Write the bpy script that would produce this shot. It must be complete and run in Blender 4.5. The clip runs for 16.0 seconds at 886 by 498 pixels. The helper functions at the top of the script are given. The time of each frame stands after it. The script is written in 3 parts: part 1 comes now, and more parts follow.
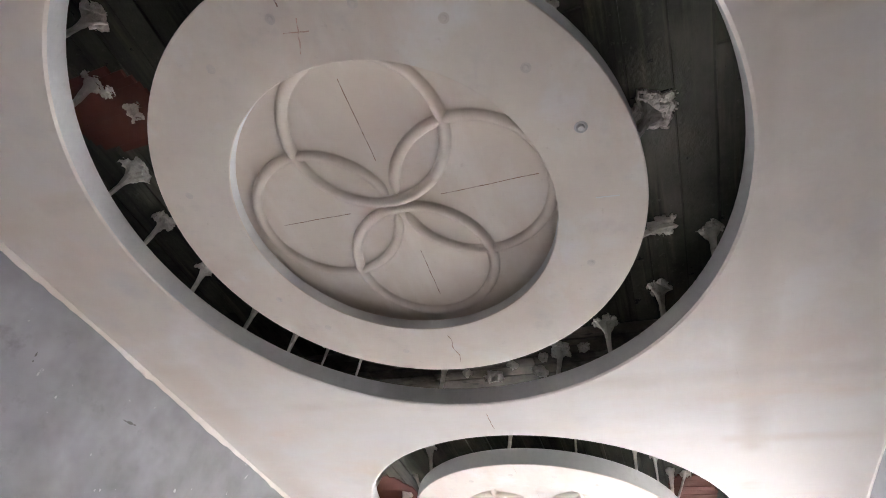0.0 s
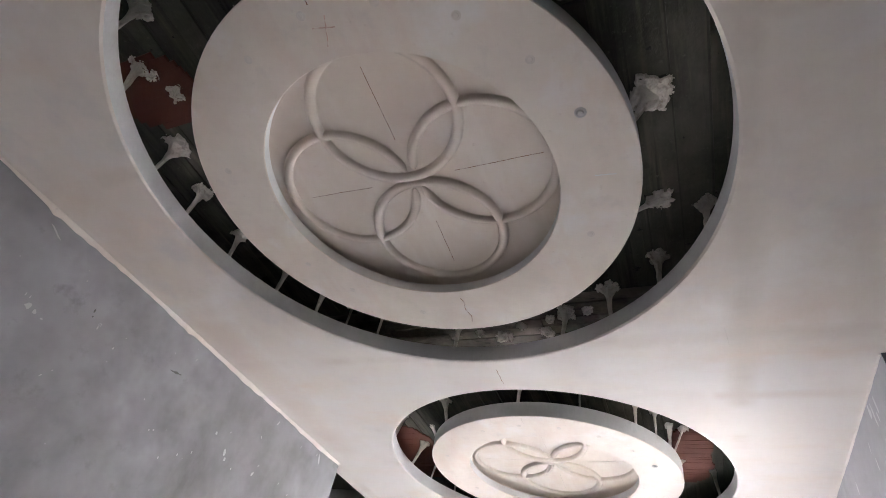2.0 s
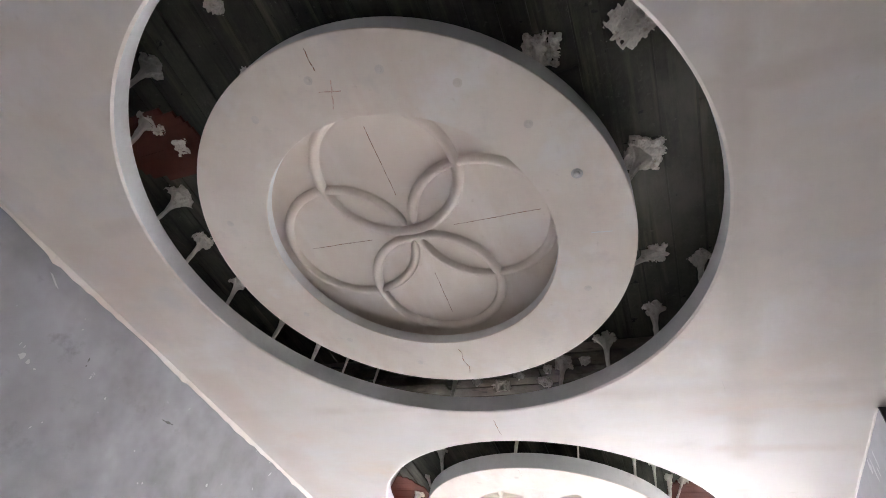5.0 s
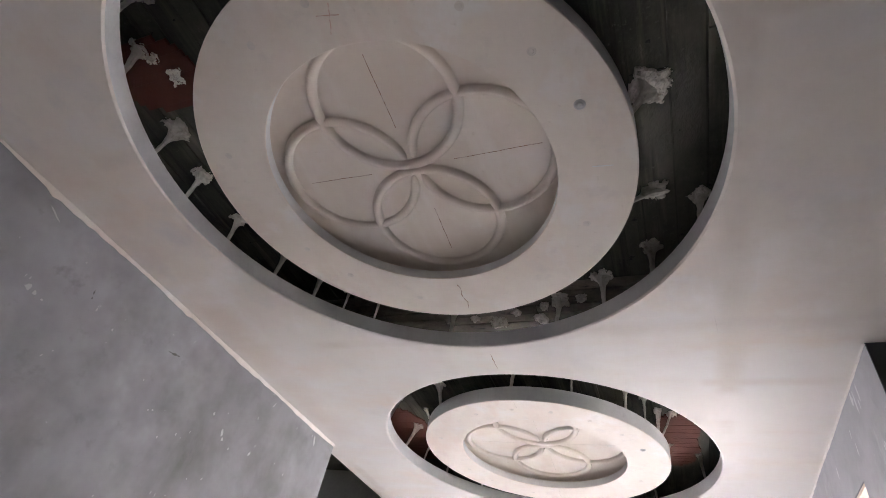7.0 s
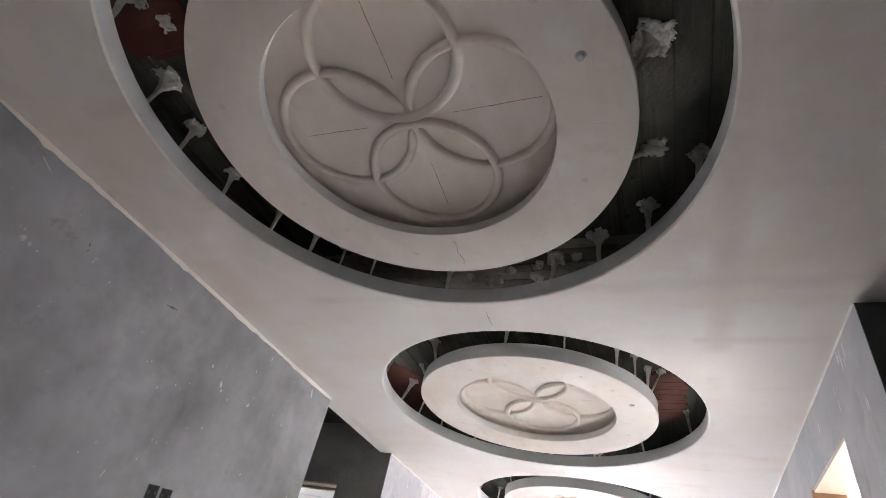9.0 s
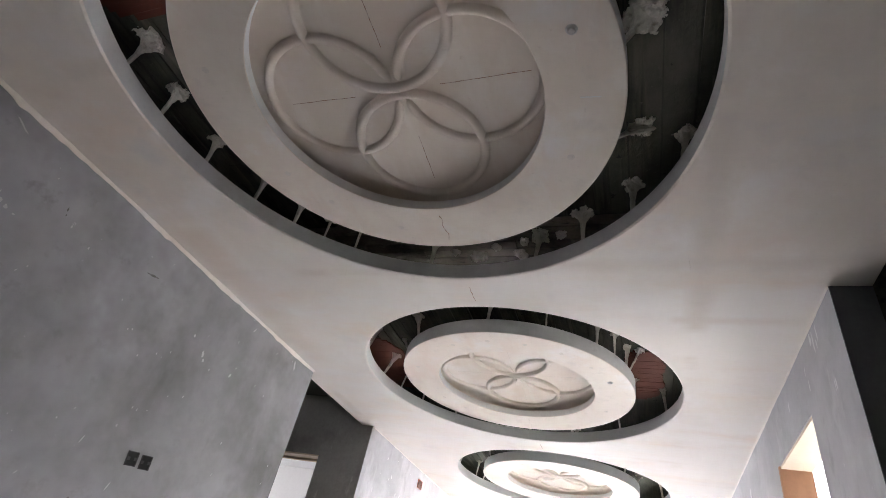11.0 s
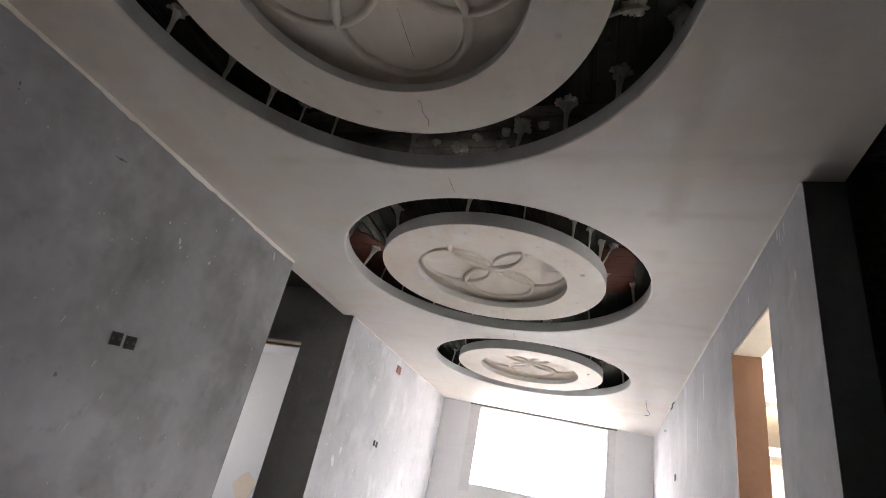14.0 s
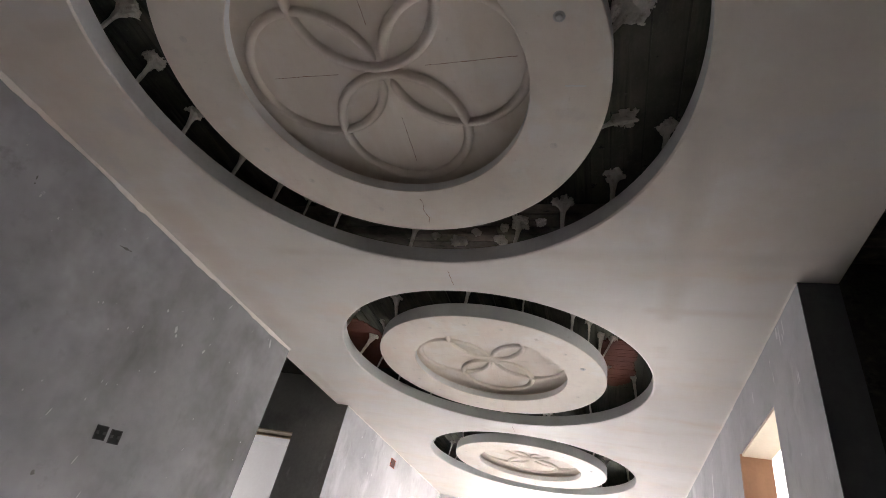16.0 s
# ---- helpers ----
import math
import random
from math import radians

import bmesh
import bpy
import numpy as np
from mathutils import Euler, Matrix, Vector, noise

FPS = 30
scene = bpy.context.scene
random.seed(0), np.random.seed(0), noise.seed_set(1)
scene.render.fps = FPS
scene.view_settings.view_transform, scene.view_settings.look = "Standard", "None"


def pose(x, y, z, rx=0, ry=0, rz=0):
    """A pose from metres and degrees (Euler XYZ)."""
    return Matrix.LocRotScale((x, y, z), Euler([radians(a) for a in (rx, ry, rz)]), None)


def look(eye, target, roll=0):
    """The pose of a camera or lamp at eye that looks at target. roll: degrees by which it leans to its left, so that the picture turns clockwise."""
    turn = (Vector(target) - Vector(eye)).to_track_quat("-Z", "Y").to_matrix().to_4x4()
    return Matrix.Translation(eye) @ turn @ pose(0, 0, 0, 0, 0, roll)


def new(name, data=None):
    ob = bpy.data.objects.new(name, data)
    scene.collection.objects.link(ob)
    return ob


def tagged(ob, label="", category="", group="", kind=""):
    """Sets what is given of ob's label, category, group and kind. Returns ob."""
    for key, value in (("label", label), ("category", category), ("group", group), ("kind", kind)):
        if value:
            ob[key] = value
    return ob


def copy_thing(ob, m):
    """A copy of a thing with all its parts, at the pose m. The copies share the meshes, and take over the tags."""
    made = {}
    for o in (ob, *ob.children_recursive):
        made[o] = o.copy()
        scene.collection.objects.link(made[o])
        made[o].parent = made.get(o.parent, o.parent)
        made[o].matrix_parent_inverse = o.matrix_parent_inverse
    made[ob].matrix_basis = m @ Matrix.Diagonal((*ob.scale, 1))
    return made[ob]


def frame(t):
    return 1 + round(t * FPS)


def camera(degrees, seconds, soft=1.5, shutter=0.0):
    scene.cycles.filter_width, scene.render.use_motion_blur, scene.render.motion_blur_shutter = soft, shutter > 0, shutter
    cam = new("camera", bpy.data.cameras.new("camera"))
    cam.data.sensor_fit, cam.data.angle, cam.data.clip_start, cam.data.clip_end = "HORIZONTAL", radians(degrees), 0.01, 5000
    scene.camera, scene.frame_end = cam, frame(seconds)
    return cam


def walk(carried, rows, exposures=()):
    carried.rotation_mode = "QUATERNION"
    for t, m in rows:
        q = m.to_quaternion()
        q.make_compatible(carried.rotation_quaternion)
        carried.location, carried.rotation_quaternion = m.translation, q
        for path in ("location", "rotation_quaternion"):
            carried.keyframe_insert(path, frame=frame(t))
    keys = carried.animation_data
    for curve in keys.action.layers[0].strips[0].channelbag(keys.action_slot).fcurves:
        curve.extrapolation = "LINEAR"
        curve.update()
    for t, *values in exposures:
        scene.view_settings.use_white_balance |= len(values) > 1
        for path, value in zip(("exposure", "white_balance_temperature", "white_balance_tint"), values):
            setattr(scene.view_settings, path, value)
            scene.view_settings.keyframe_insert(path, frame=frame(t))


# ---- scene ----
cam = camera(80.97, 16.0, soft=0.5)
PATH = [
    (0, (1.239, 0.281, 1.591), (0.580, 1.461, 3.065), 12.6),
    (0.1, (1.184, 0.375, 1.658), (0.542, 1.546, 3.146), 12.0),
    (0.5, (1.172, 0.385, 1.661), (0.538, 1.554, 3.154), 11.9),
    (1, (1.169, 0.388, 1.666), (0.507, 1.556, 3.148), 12.5),
    (1.2, (1.131, 0.436, 1.688), (0.494, 1.582, 3.198), 11.9),
    (1.3, (1.188, 0.363, 1.655), (0.513, 1.544, 3.122), 12.8),
    (1.4, (1.258, 0.257, 1.545), (0.542, 1.463, 2.971), 13.7),
    (1.5, (1.321, 0.174, 1.503), (0.562, 1.413, 2.877), 14.9),
    (2, (1.316, 0.172, 1.492), (0.568, 1.428, 2.858), 14.1),
    (2.5, (1.317, 0.174, 1.492), (0.562, 1.439, 2.845), 13.7),
    (3, (1.320, 0.170, 1.490), (0.564, 1.409, 2.865), 13.9),
    (3.2, (1.323, 0.163, 1.490), (0.577, 1.366, 2.904), 14.6),
    (5.3, (1.314, 0.116, 1.511), (0.609, 1.276, 2.980), 14.8),
    (5.5, (1.314, 0.119, 1.494), (0.600, 1.323, 2.923), 14.2),
    (6, (1.313, 0.136, 1.485), (0.589, 1.391, 2.863), 14.3),
    (6.5, (1.316, 0.139, 1.482), (0.581, 1.428, 2.823), 13.9),
    (7, (1.313, 0.143, 1.476), (0.581, 1.447, 2.804), 13.9),
    (7.5, (1.313, 0.145, 1.471), (0.583, 1.468, 2.782), 13.6),
    (8, (1.313, 0.150, 1.480), (0.582, 1.489, 2.773), 13.4),
    (8.5, (1.314, 0.152, 1.464), (0.583, 1.517, 2.730), 13.4),
    (9, (1.313, 0.158, 1.461), (0.579, 1.563, 2.681), 13.5),
    (11.5, (1.323, 0.180, 1.444), (0.650, 1.692, 2.567), 13.6),
    (12, (1.326, 0.191, 1.438), (0.655, 1.774, 2.459), 13.9),
    (12.5, (1.328, 0.200, 1.431), (0.664, 1.834, 2.374), 13.4),
    (13, (1.331, 0.210, 1.422), (0.691, 1.888, 2.305), 12.5),
    (13.5, (1.333, 0.214, 1.419), (0.705, 1.907, 2.280), 12.1),
    (14, (1.329, 0.215, 1.418), (0.708, 1.911, 2.278), 12.1),
    (14.5, (1.326, 0.201, 1.436), (0.702, 1.836, 2.403), 11.9),
    (15, (1.323, 0.186, 1.449), (0.699, 1.778, 2.485), 13.1),
    (15.5, (1.323, 0.180, 1.456), (0.698, 1.738, 2.543), 13.3),
    (16, (1.326, 0.173, 1.459), (0.702, 1.705, 2.583), 13.9),
]
walk(cam, [(t, look(eye, target, roll)) for t, eye, target, roll in PATH],
     exposures=[
         (0, 1.70, 6500, 15), (1.5, 1.57, 6500, 15), (2.5, 1.28, 6500, 17), (3, 1.19, 6500, 17), (5.5, 1.88, 6400, 15), (6, 1.57, 6500, 18), (7, 1.25, 6550, 18), (8, 1.08, 6550, 16), (9, 0.97, 6550, 15),
         (11.5, 0.85, 6550, 14), (12.5, 0.53, 6550, 13), (13.5, 0.21, 6650, 13), (14.5, 0.01, 6800, 14), (15.3, 0.03, 6850, 14), (16, 0.42, 6850, 15)])

# ---- world, sun and large lights ----
world = bpy.data.worlds.new("sky")
scene.world = world
world.use_nodes = True
wn = world.node_tree.nodes
sky = wn.new("ShaderNodeTexSky")
sky.sky_type = "NISHITA"
sky.sun_disc = False
sky.sun_elevation = radians(55)
sky.sun_rotation = radians(150)
wn["Background"].inputs["Strength"].default_value = 0.15
world.node_tree.links.new(sky.outputs["Color"], wn["Background"].inputs["Color"])

sun = new("sun", bpy.data.lights.new("sun", "SUN"))
sun.data.energy, sun.data.angle, sun.data.color = 0.8, radians(12), (1.0, 0.96, 0.9)
sun.matrix_world = look((0, 0, 20), (6.0, -8.0, 6.0))


def window_light(name, eye, target, width, height, watts, color=(0.99, 0.985, 0.99)):
    """Skylight that enters by an opening."""
    lamp = new(name, bpy.data.lights.new(name, "AREA"))
    lamp.data.shape, lamp.data.size, lamp.data.size_y = "RECTANGLE", width, height
    lamp.data.energy, lamp.data.color = watts, color
    lamp.matrix_world = look(eye, target)
    return lamp


window_light("sky_light", (-0.3, 10.6, 6.6), (0.5, 6.3, 0.7), 4.2, 4.0, 52000, (0.95, 0.98, 1.0))
window_light("far_window_light", (0.55, 8.55, 2.75), (0.55, 7.0, 0.5), 1.6, 1.2, 260)
window_light("balcony_light", (6.5, 3.3, 0.6), (0.0, 3.0, 2.1), 3.0, 2.5, 60)
window_light("side_room_light", (-5.05, 5.8, 1.8), (-1.0, 5.6, 0.6), 1.3, 1.1, 30)

# ---- measures ----
FLOOR, CEIL, SLAB = 0.15, 2.75, 2.98
WEST, EAST, DEPTH = -0.86, 1.999, 0.136
HOLES = [(0.588, 1.07), (0.590, 3.257), (0.586, 5.461)]
DISCS = [(0.600, 1.078), (0.586, 3.249), (0.586, 5.465)]
HOLE_R, DISC_R, RING_R, DISC_Z = 0.968, 0.7175, 0.4856, 2.747
RELIEF, LIP = 0.091, 0.050
END_Y, END_SLOPE = 7.572, 0.2065


# ---- materials ----
def material(name, color, rough=0.8, metal=0.0, spots=(), joints=None, putty_and_daylight=(), island=0.0, bump=0.0, bump_scale=40.0, coarse=3.0, amount=0.12, spec=0.3):
    """A surface with variation at two scales. spots: (color, scale, from, to, detail) of patches over the ground colour."""
    m = bpy.data.materials.new(name)
    m.use_nodes = True
    n, l = m.node_tree.nodes, m.node_tree.links
    b = n["Principled BSDF"]
    b.inputs["Roughness"].default_value, b.inputs["Metallic"].default_value = rough, metal
    b.inputs["Specular IOR Level"].default_value = spec
    geo = n.new("ShaderNodeNewGeometry")
    place = geo.outputs["Position"]

    def noise_at(scale, detail=4.0, roughness=0.6, stretch=None):
        t = n.new("ShaderNodeTexNoise")
        t.inputs["Scale"].default_value, t.inputs["Detail"].default_value = scale, detail
        t.inputs["Roughness"].default_value = roughness
        if stretch:
            mp = n.new("ShaderNodeMapping")
            mp.inputs["Scale"].default_value = stretch
            l.new(place, mp.inputs["Vector"])
            l.new(mp.outputs["Vector"], t.inputs["Vector"])
        else:
            l.new(place, t.inputs["Vector"])
        return t.outputs["Fac"]

    def ramp(fac, lo, hi):
        r = n.new("ShaderNodeMapRange")
        r.inputs["From Min"].default_value, r.inputs["From Max"].default_value = lo, hi
        l.new(fac, r.inputs["Value"])
        return r.outputs["Result"]

    def mix(fac, a, c, kind="MIX"):
        x = n.new("ShaderNodeMix")
        x.data_type, x.blend_type = "RGBA", kind
        if isinstance(fac, float):
            x.inputs[0].default_value = fac
        else:
            l.new(fac, x.inputs[0])
        for slot, v in ((6, a), (7, c)):
            if isinstance(v, tuple):
                x.inputs[slot].default_value = (*v, 1)
            else:
                l.new(v, x.inputs[slot])
        return x.outputs[2]

    dark = tuple(c * (1 - amount) for c in color)
    light = tuple(min(1, c * (1 + amount)) for c in color)
    tone = mix(ramp(noise_at(coarse), 0.3, 0.7), dark, light)
    tone = mix(0.5, tone, mix(ramp(noise_at(coarse * 14, 6), 0.25, 0.75), dark, light))
    for spot in spots:
        c, scale, lo, hi = spot[:4]
        tone = mix(ramp(noise_at(scale, spot[4] if len(spot) > 4 else 5.0, 0.6, spot[5] if len(spot) > 5 else None), lo, hi), tone, c)
    if island:
        shade = n.new("ShaderNodeMix")
        shade.data_type, shade.blend_type = "RGBA", "MULTIPLY"
        shade.inputs[0].default_value = 1.0
        l.new(tone, shade.inputs[6])
        grey = n.new("ShaderNodeMapRange")
        grey.inputs["To Min"].default_value, grey.inputs["To Max"].default_value = 1 - island, 1 + island
        l.new(geo.outputs["Random Per Island"], grey.inputs["Value"])
        l.new(grey.outputs["Result"], shade.inputs[7])
        tone = shade.outputs[2]
    if joints:
        # wide filled joints between the boards, a little darker and uneven
        sep = n.new("ShaderNodeSeparateXYZ")
        l.new(place, sep.inputs["Vector"])
        bands = []
        for axis, at, half, wide in joints[1]:
            add, fold = n.new("ShaderNodeMath"), n.new("ShaderNodeMath")
            add.operation, fold.operation = "ADD", "PINGPONG"
            add.inputs[1].default_value, fold.inputs[1].default_value = 40 * half - at, half
            l.new(sep.outputs[axis], add.inputs[0])
            l.new(add.outputs[0], fold.inputs[0])
            bands.append(ramp(fold.outputs[0], wide, wide * 0.35))
        both, some = n.new("ShaderNodeMath"), n.new("ShaderNodeMath")
        both.operation, some.operation = "MAXIMUM", "MULTIPLY"
        l.new(bands[0], both.inputs[0])
        l.new(bands[1], both.inputs[1])
        l.new(both.outputs[0], some.inputs[0])
        l.new(ramp(noise_at(2.3), 0.42, 0.62), some.inputs[1])
        tone = mix(some.outputs[0], tone, joints[0])
    for c, x0, y0, x1, y1, edge in putty_and_daylight:
        # broad strokes of another putty, or cool daylight put into the colour, with worn edges
        sep = n.new("ShaderNodeSeparateXYZ")
        l.new(place, sep.inputs["Vector"])
        cover = ramp(noise_at(3.1, 5.0, 0.6, (0.5, 1.6, 1.0)), 0.30, 0.62)
        for axis, lo, hi in (("X", x0, x0 + edge), ("X", x1, x1 - edge), ("Y", y0, y0 + edge), ("Y", y1, y1 - edge)):
            both = n.new("ShaderNodeMath")
            both.operation = "MULTIPLY"
            l.new(cover, both.inputs[0])
            l.new(ramp(sep.outputs[axis], lo, hi), both.inputs[1])
            cover = both.outputs[0]
        tone = mix(cover, tone, c)
    l.new(tone, b.inputs["Base Color"])
    if bump:
        bp = n.new("ShaderNodeBump")
        bp.inputs["Strength"].default_value, bp.inputs["Distance"].default_value = bump, 0.004
        l.new(noise_at(bump_scale, 6), bp.inputs["Height"])
        l.new(bp.outputs["Normal"], b.inputs["Normal"])
    return m


PLASTER = material("ceiling_plaster", (0.80, 0.73, 0.665), 0.5, bump=0.12, bump_scale=9, coarse=1.3, amount=0.035,
                   spots=(((0.78, 0.65, 0.56), 1.7, 0.48, 0.72), ((0.70, 0.655, 0.625), 3.2, 0.52, 0.72), ((0.85, 0.81, 0.78), 2.6, 0.52, 0.72),
                          ((0.77, 0.69, 0.62), 5.0, 0.54, 0.80, 6.0, (1.0, 0.5, 1.0)), ((0.77, 0.735, 0.72), 4.0, 0.54, 0.76, 5.0, (0.4, 1.0, 1.0)), ((0.70, 0.63, 0.57), 45.0, 0.64, 0.85, 8.0)),
                   joints=((0.70, 0.62, 0.55), (("X", 1.57, 0.61, 0.05), ("Y", 1.975, 0.61, 0.045))),
                   # the first, largest entry paints the window's cool daylight on the far half
                   putty_and_daylight=(((0.80, 0.765, 0.735), -1.2, 1.7, 2.4, 8.6, 0.5), ((0.83, 0.795, 0.765), 0.95, 1.99, 1.56, 2.36, 0.05), ((0.82, 0.775, 0.735), 1.60, 2.0, 1.99, 2.34, 0.06), ((0.815, 0.765, 0.72), 1.30, 2.40, 1.95, 3.1, 0.12), ((0.825, 0.785, 0.75), 1.35, 3.6, 1.98, 5.0, 0.2),
                          ((0.72, 0.645, 0.585), 1.0, 1.90, 2.1, 1.99, 0.04), ((0.73, 0.655, 0.60), 1.45, 2.34, 1.99, 2.42, 0.035), ((0.70, 0.63, 0.57), 1.50, 1.2, 1.64, 2.5, 0.06), ((0.72, 0.60, 0.51), -0.86, 0.6, -0.55, 3.1, 0.2)))
EDGE = material("raw_gypsum_edge", (0.79, 0.78, 0.765), 0.7, bump=0.15, bump_scale=30, coarse=4, amount=0.08, spots=(((0.82, 0.815, 0.80), 8.0, 0.55, 0.8), ((0.68, 0.665, 0.645), 30.0, 0.6, 0.85)))
RAW = material("raw_dark_render", (0.37, 0.365, 0.35), 0.95, bump=0.4, bump_scale=40, coarse=3, amount=0.2, spots=(((0.40, 0.395, 0.38), 3.2, 0.52, 0.8, 5.0, (1.0, 1.0, 0.4)), ((0.21, 0.205, 0.20), 2.2, 0.5, 0.75), ((0.52, 0.515, 0.50), 9.0, 0.66, 0.74, 6.0, (1.0, 1.0, 0.35))))
# dark blue-grey that paints the shade on the east wall's end
SHADED_END = material("shaded_end_render", (0.115, 0.12, 0.13), 0.95, bump=0.4, bump_scale=40, coarse=3, amount=0.2, spots=(((0.16, 0.165, 0.17), 5.0, 0.55, 0.8, 5.0, (1.0, 1.0, 0.3)),))
CAST = material("cast_plaster", (0.79, 0.715, 0.64), 0.5, bump=0.1, bump_scale=14, coarse=2.5, amount=0.035,
                spots=(((0.73, 0.63, 0.545), 3.0, 0.48, 0.75), ((0.81, 0.78, 0.755), 4.3, 0.54, 0.72), ((0.68, 0.615, 0.56), 11.0, 0.58, 0.8),
                       ((0.76, 0.63, 0.545), 7.0, 0.54, 0.8, 6.0, (1.0, 0.3, 1.0)), ((0.62, 0.54, 0.47), 50.0, 0.64, 0.85, 8.0)))
# cast plaster tinted browner for the warm light bounced inside the recess
PANEL = material("cast_plaster_warm_bounce", (0.78, 0.69, 0.605), 0.5, bump=0.1, bump_scale=14, coarse=2.5, amount=0.03,
                 spots=(((0.82, 0.77, 0.73), 4.0, 0.50, 0.75), ((0.72, 0.615, 0.525), 5.0, 0.53, 0.8), ((0.78, 0.65, 0.56), 2.2, 0.56, 0.8),
                        ((0.83, 0.76, 0.69), 9.0, 0.53, 0.75, 6.0, (1.0, 0.2, 1.0)), ((0.64, 0.55, 0.48), 40.0, 0.64, 0.9, 8.0)))
CEMENT = material("cement_plaster", (0.25, 0.247, 0.254), 0.85, bump=0.25, bump_scale=60, coarse=1.1, amount=0.14,
                  spots=(((0.37, 0.366, 0.385), 0.8, 0.46, 0.62), ((0.15, 0.148, 0.142), 1.1, 0.47, 0.66), ((0.285, 0.282, 0.292), 4.0, 0.5, 0.85, 6.0, (1.0, 1.0, 0.5)), ((0.20, 0.20, 0.198), 9.0, 0.60, 0.8, 7.0), ((0.55, 0.55, 0.55), 31.0, 0.72, 0.77)))
PALE = material("pale_putty_wall", (0.43, 0.43, 0.45), 0.8, bump=0.2, bump_scale=50, coarse=1.3, amount=0.10,
                spots=(((0.52, 0.52, 0.54), 1.9, 0.48, 0.70), ((0.33, 0.33, 0.345), 2.4, 0.55, 0.78), ((0.60, 0.60, 0.615), 2.6, 0.58, 0.72, 7.0, (1.0, 1.0, 0.45)), ((0.34, 0.34, 0.35), 7.0, 0.60, 0.78, 7.0, (1.0, 1.0, 0.6)), ((0.62, 0.62, 0.63), 22.0, 0.68, 0.76)))
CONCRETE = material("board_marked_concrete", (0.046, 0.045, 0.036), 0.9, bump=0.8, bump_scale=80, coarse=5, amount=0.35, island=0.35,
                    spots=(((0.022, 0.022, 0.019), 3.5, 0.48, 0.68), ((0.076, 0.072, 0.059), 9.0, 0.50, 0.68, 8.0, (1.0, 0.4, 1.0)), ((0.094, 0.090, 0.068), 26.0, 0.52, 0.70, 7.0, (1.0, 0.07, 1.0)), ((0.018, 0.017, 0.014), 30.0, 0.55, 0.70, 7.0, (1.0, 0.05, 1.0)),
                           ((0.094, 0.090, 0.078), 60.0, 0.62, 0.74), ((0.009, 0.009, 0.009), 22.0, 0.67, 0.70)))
BEAM = material("brown_cross_boards", (0.16, 0.138, 0.115), 0.9, bump=0.8, bump_scale=80, coarse=6, amount=0.35, island=0.35,
                spots=(((0.06, 0.055, 0.047), 5.0, 0.50, 0.70), ((0.24, 0.21, 0.18), 24.0, 0.54, 0.70, 7.0, (0.5, 1.0, 1.0)), ((0.03, 0.028, 0.025), 28.0, 0.58, 0.70, 7.0, (0.4, 1.0, 1.0))))
CLAY = material("red_clay", (0.085, 0.023, 0.013), 0.85, bump=0.4, bump_scale=50, coarse=6, amount=0.2)
WAD = material("jute_plaster", (0.67, 0.635, 0.58), 0.9, bump=0.8, bump_scale=45, coarse=25, amount=0.25,
               spots=(((0.35, 0.30, 0.24), 40.0, 0.55, 0.75),))
WAD_LIGHT = material("dried_plaster", (0.45, 0.447, 0.44), 0.85, bump=0.3, bump_scale=60, coarse=30, amount=0.12)
SMEAR = material("white_putty_smear", (0.62, 0.62, 0.63), 0.85, bump=0.3, bump_scale=60, coarse=20, amount=0.12)
CHIP = material("dark_chip", (0.15, 0.145, 0.14), 0.9, coarse=40, amount=0.3)
ROUGH = material("rough_cement", (0.66, 0.66, 0.67), 0.95, bump=0.5, bump_scale=35, coarse=8, amount=0.12, spots=(((0.55, 0.55, 0.55), 12.0, 0.6, 0.7),))
# dark tone for the painted shadow line over the window
HEAD_SHADOW = material("head_shadow", (0.16, 0.16, 0.16), 0.95, bump=0.5, bump_scale=35, coarse=8, amount=0.2)
CABLE = material("dark_cable", (0.10, 0.10, 0.11), 0.6, coarse=20, amount=0.2)
TAN = material("tan_strip", (0.60, 0.46, 0.33), 0.7, coarse=12, amount=0.12)
SCREED = material("floor_screed", (0.42, 0.415, 0.41), 0.85, bump=0.3, bump_scale=40, coarse=1.5, amount=0.15)
FRAME = material("primed_door_frame", (0.42, 0.225, 0.14), 0.6, bump=0.25, bump_scale=30, coarse=4, amount=0.12,
                 spots=(((0.56, 0.32, 0.20), 6.0, 0.5, 0.8, 5.0, (1.0, 1.0, 0.2)),))
CREAM = material("cream_primer", (0.78, 0.68, 0.55), 0.7, bump=0.2, coarse=4, amount=0.08)
WHITEWALL = material("white_wall", (0.74, 0.74, 0.75), 0.7, bump=0.15, bump_scale=30, coarse=2, amount=0.05)
LINE = material("pencil_line", (0.36, 0.21, 0.16), 0.9, coarse=40, amount=0.5, spots=(((0.62, 0.52, 0.46), 60.0, 0.45, 0.6),))
FAINT = material("faint_pencil", (0.70, 0.63, 0.565), 0.9, coarse=40, amount=0.15)
CHALK = material("red_chalk", (0.66, 0.46, 0.38), 0.9, coarse=40, amount=0.3, spots=(((0.74, 0.65, 0.58), 60.0, 0.48, 0.6),))
STEEL = material("galvanised_box", (0.035, 0.035, 0.034), 0.6, metal=0.2, coarse=20, amount=0.3)
PLASTIC_DARK = material("shaded_plastic", (0.10, 0.03, 0.02), 0.7, coarse=18, amount=0.5)
PLASTIC = material("orange_plastic", (0.42, 0.085, 0.04), 0.5, coarse=15, amount=0.15)
BLACK = material("cavity_shade_and_lugs", (0.012, 0.012, 0.012), 0.9, coarse=20, amount=0.3)
SCREW = material("bare_screw", (0.62, 0.60, 0.58), 0.45, metal=0.3, coarse=40, amount=0.2)
